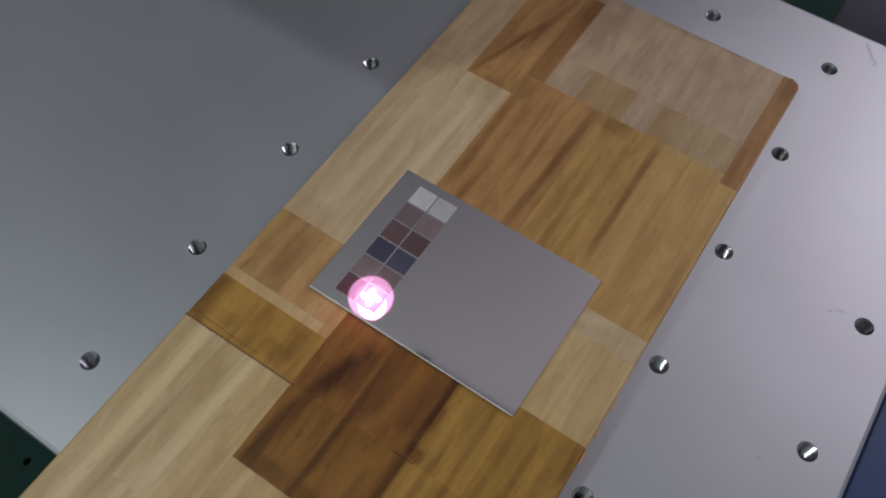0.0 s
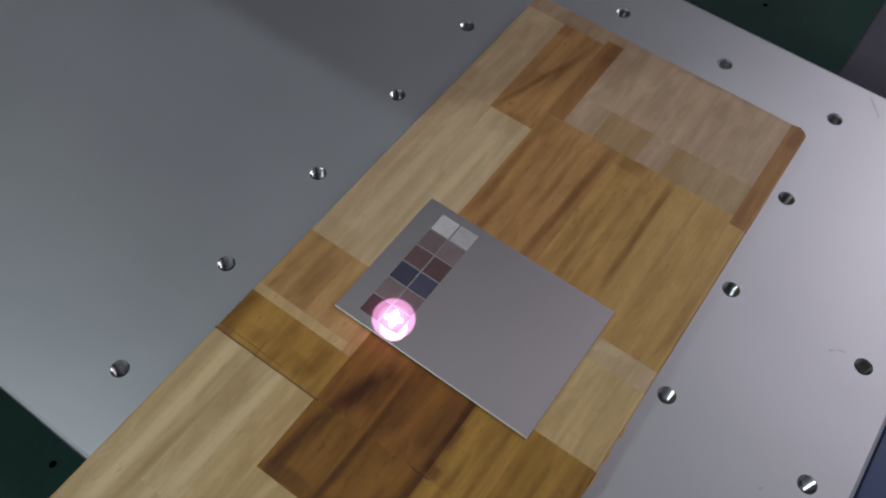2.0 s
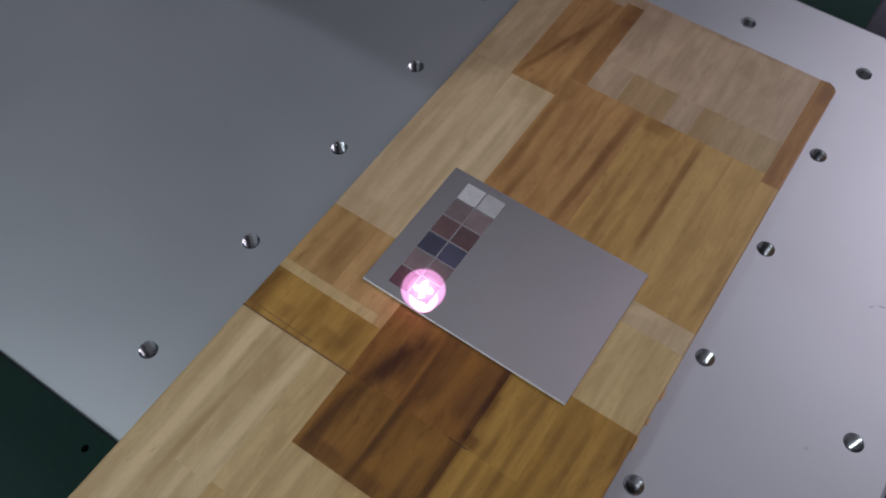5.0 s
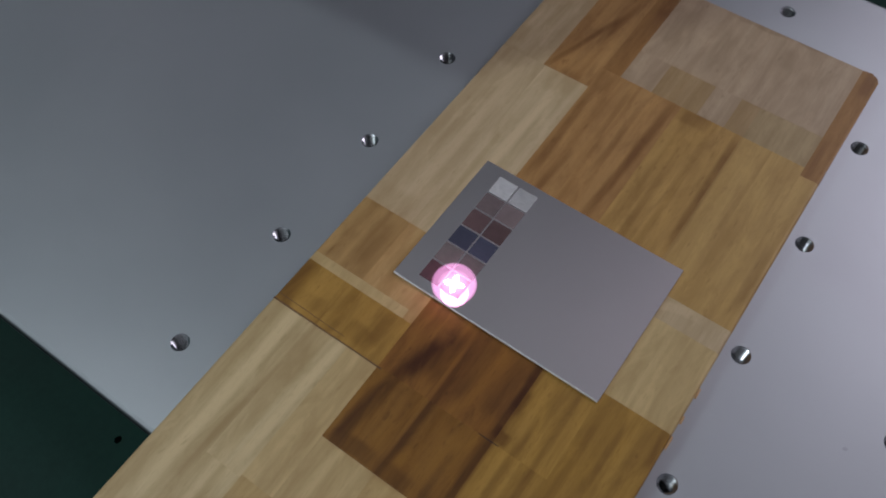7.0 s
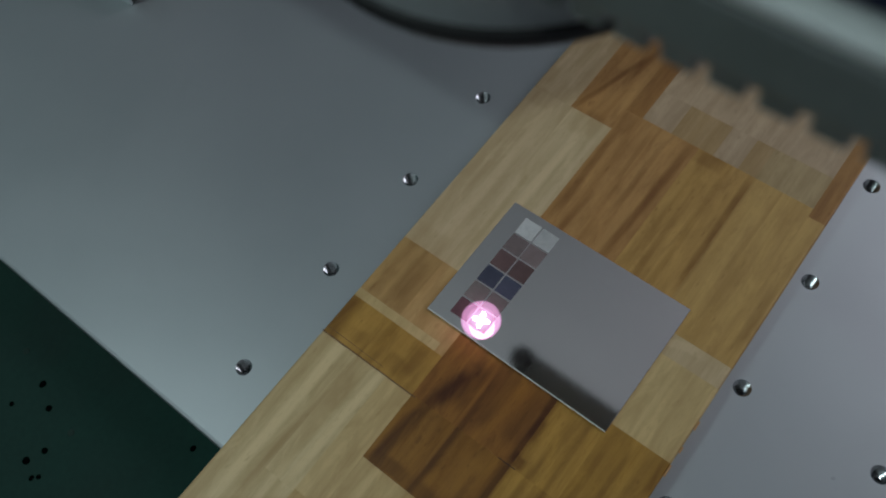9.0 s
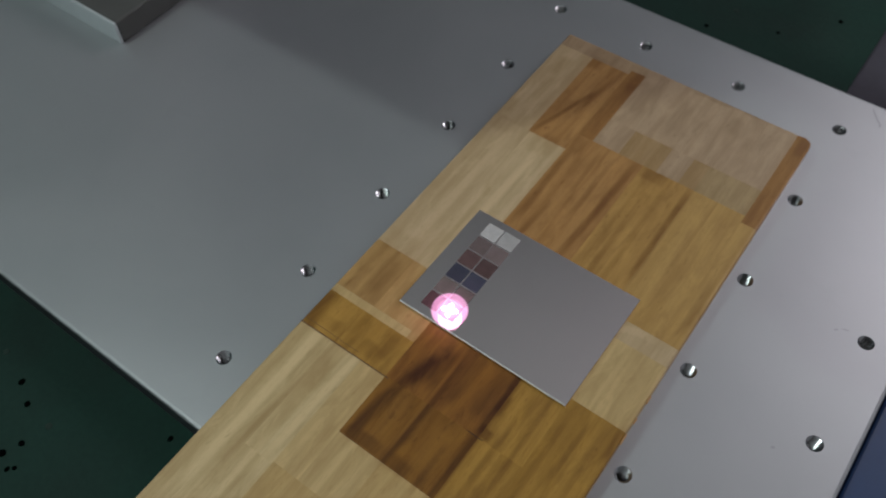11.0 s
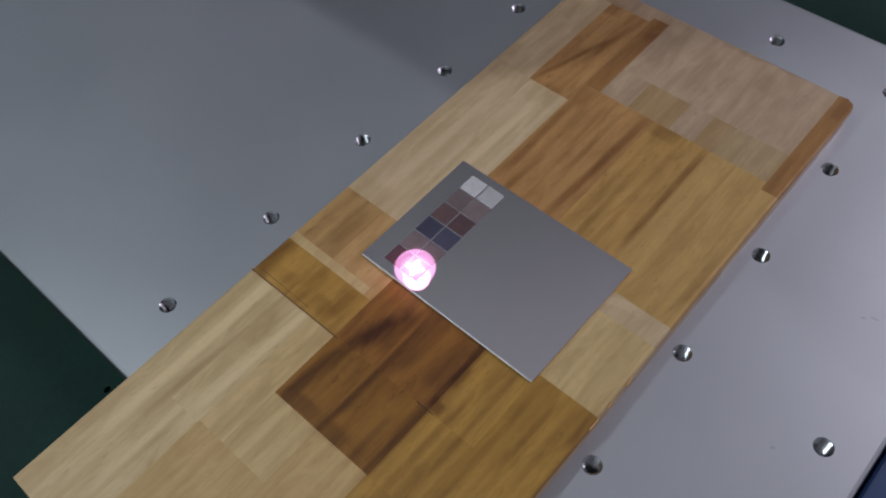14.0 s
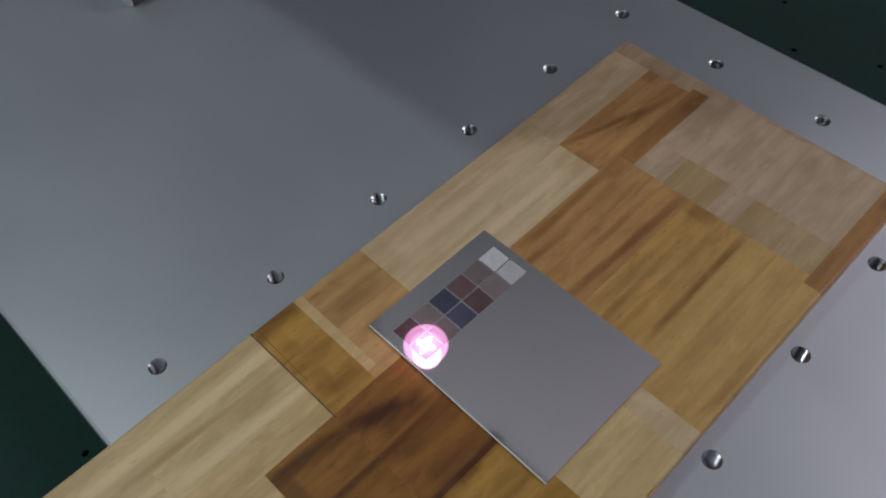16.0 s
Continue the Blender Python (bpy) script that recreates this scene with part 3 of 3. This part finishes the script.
def steel_card():
    card = thing("steel_card", "polished steel card with engraved colour test squares on the board", "metal card", (0.0832, 0.0836, BOARD_TOP))
    card.rotation_euler.z = radians(-0.3)
    part("sheet", block(-0.0382, 0.0382, -0.0272, 0.0272, 0.0001, 0.0009, 0.00007, 1), CARD, card)
    # the sheared front edge rolls over before it drops, to catch a glint
    edge = block(-0.0381, 0.0381, -0.02742, -0.0272, 0.0002, 0.00088)
    for v in edge.verts:
        if v.co.z > 0.0005 and v.co.y < -0.0273:
            v.co.z = 0.00074
    part("cut_edge", edge, CARD_EDGE, card, "sheared front edge with a painted glint")
    tones = (
        ("square_maroon", (0.15, 0.085, 0.09)), ("square_olive", (0.21, 0.18, 0.165)), ("square_blue", (0.085, 0.088, 0.128)),
        ("square_red", (0.165, 0.10, 0.097)), ("square_mauve", (0.265, 0.20, 0.195)), ("square_white", (0.52, 0.50, 0.49)),
    )
    for row, (name, tone) in enumerate(tones):
        for col in range(2):
            shade = tuple(c * (1 + (0.18 if (row + col) % 2 else -0.05)) for c in tone)
            mat = etched(name, shade, 0.15 if row == 5 else 0.5, 0.6 if row == 5 else 0.4)
            x, y = -0.0270 + 0.0080 * col, -0.0198 + 0.0080 * row
            size = 0.0037
            # the two mauve squares run into each other
            bm = block(-size - (0.0003 if row == 4 and col else 0), size, -size, size, 0, 0.00003)
            part("etched_square", bm, mat, card, at=(x, y, 0.0009))


steel_card()


def laser_spark():
    """The burning spot under the beam: a white-hot core inside domes of lens glare."""
    spark = thing("laser_spark", "pink and white laser spark burning on the steel card", "spark", (*SPARK_AT, CARD_TOP + 0.0001))

    def dome(r, height):
        return lathe([(r * math.cos(a), height * math.sin(a)) for a in (0, 0.15, 0.3, 0.5, 0.7, 0.9, 1.1, 1.3, 1.45)] + [(0, height)], 40)

    # the lens star is built into the core's four-armed shape
    star = dome(0.0024, 0.0004)
    for v in star.verts:
        stretch = 1 + 0.42 * math.cos(4 * (math.atan2(v.co.y, v.co.x) - radians(18)))
        v.co.x, v.co.y = v.co.x * stretch, v.co.y * stretch
    part("core", star, HOT, spark, "white-hot core shaped like a lens star", smooth=True)
    for r in (0.0074, 0.0072, 0.0068):
        part("glare_dome", dome(r, r * 0.55), PINK_GLARE, spark, smooth=True)
    for r in (0.0024, 0.0031, 0.0038, 0.0045, 0.0052):
        part("flame", dome(r, r * 0.12), PALE_GLARE, spark, smooth=True)


laser_spark()

# ---------------------------------------------------------------- laser machine


def laser_machine():
    m = thing("laser_machine", "marking laser on a column, its lens over the plate", "laser machine", (0, 0, 0))
    # shaded body and lit front strip are one foot, coloured apart
    part("foot", block(-0.46, -0.173, 0.1006, 0.275, 0, 0.0135, 0.0012, 3), FOOT_SHADED, m)
    part("foot_lit_face", block(-0.46, -0.1733, 0.0990, 0.1008, 0, 0.0133, 0.0006, 2), FOOT_LIT, m, "front face of the foot coloured as lit metal")
    part("column", block(-0.42, -0.25, 0.108, 0.26, 0.0135, 0.62, 0.004), COLUMN, m)
    # unseen arm, sized so that its shadow falls on the plate
    part("arm", block(-0.42, -0.075, 0.0275, 0.108, 0.2385, 0.40, 0.002), COLUMN, m)
    # unseen tube, added to join the arm to the head
    neck = lathe([(0, 0), (0.018, 0), (0.018, 0.119), (0, 0.119)], 32)
    bmesh.ops.rotate(neck, cent=(0, 0, 0), matrix=Matrix.Rotation(radians(90), 3, "Y"), verts=neck.verts)
    part("neck", neck, BARREL, m, "added round tube joining arm and head", at=(-0.0755, 0.07, 0.365))
    part("head_case", block(0.043, 0.34, 0.0292, 0.131, 0.2428, 0.42, 0.001), NAVY, m, "navy blue painted case")
    part("base_flange", block(0.043, 0.34, 0.0275, 0.1305, 0.2322, 0.2402, 0.0008), HOUSING, m)
    # edge strip much paler than the flange below it
    part("bright_edge", block(0.043, 0.34, 0.0272, 0.0345, 0.2402, 0.2424, 0.0009), RIM, m, "bright metal edge")
    for k in range(50):
        x = 0.100 + 0.0047 * k
        fin = block(x, x + 0.0036, 0.0282, 0.070, 0.2296, 0.2326, 0.0005)
        part("cooling_fin", fin, HOUSING, m)
    # knob and bracket added for the round dark reflection in the card
    part("mirrored_knob", lathe([(0, 0.2290), (0.0060, 0.2292), (0.0078, 0.2310), (0.0078, 0.2440), (0.0050, 0.2460), (0.0050, 0.2600), (0, 0.2600)], 32), BLACK, m, "round black knob mirrored by the card", at=(0.0375, 0.1240, 0))
    part("knob_bracket", block(0.034, 0.0429, 0.112, 0.122, 0.2402, 0.2480, 0.0006), HOUSING, m)
    at = (0.0875, 0.0575, 0)
    part("lens_barrel", lathe([(0.0300, 0.2172), (0.0300, 0.2365), (0.0280, 0.2365), (0.0272, 0.2172), (0.0300, 0.2172)], 64), BARREL, m, at=at, smooth=False)
    part("lens_ring", lathe([(0.0268, 0.2158), (0.0306, 0.2150), (0.0311, 0.2160), (0.0308, 0.2175), (0.0270, 0.2178), (0.0268, 0.2158)], 64), BLACK, m, "black rubber lens ring", at=at)
    part("lens", lathe([(0, 0.2195), (0.012, 0.2200), (0.022, 0.2215), (0.0268, 0.2235), (0.0268, 0.2255), (0, 0.2255)], 48), GLASS, m, "coated glass lens", at=at, smooth=True)


laser_machine()
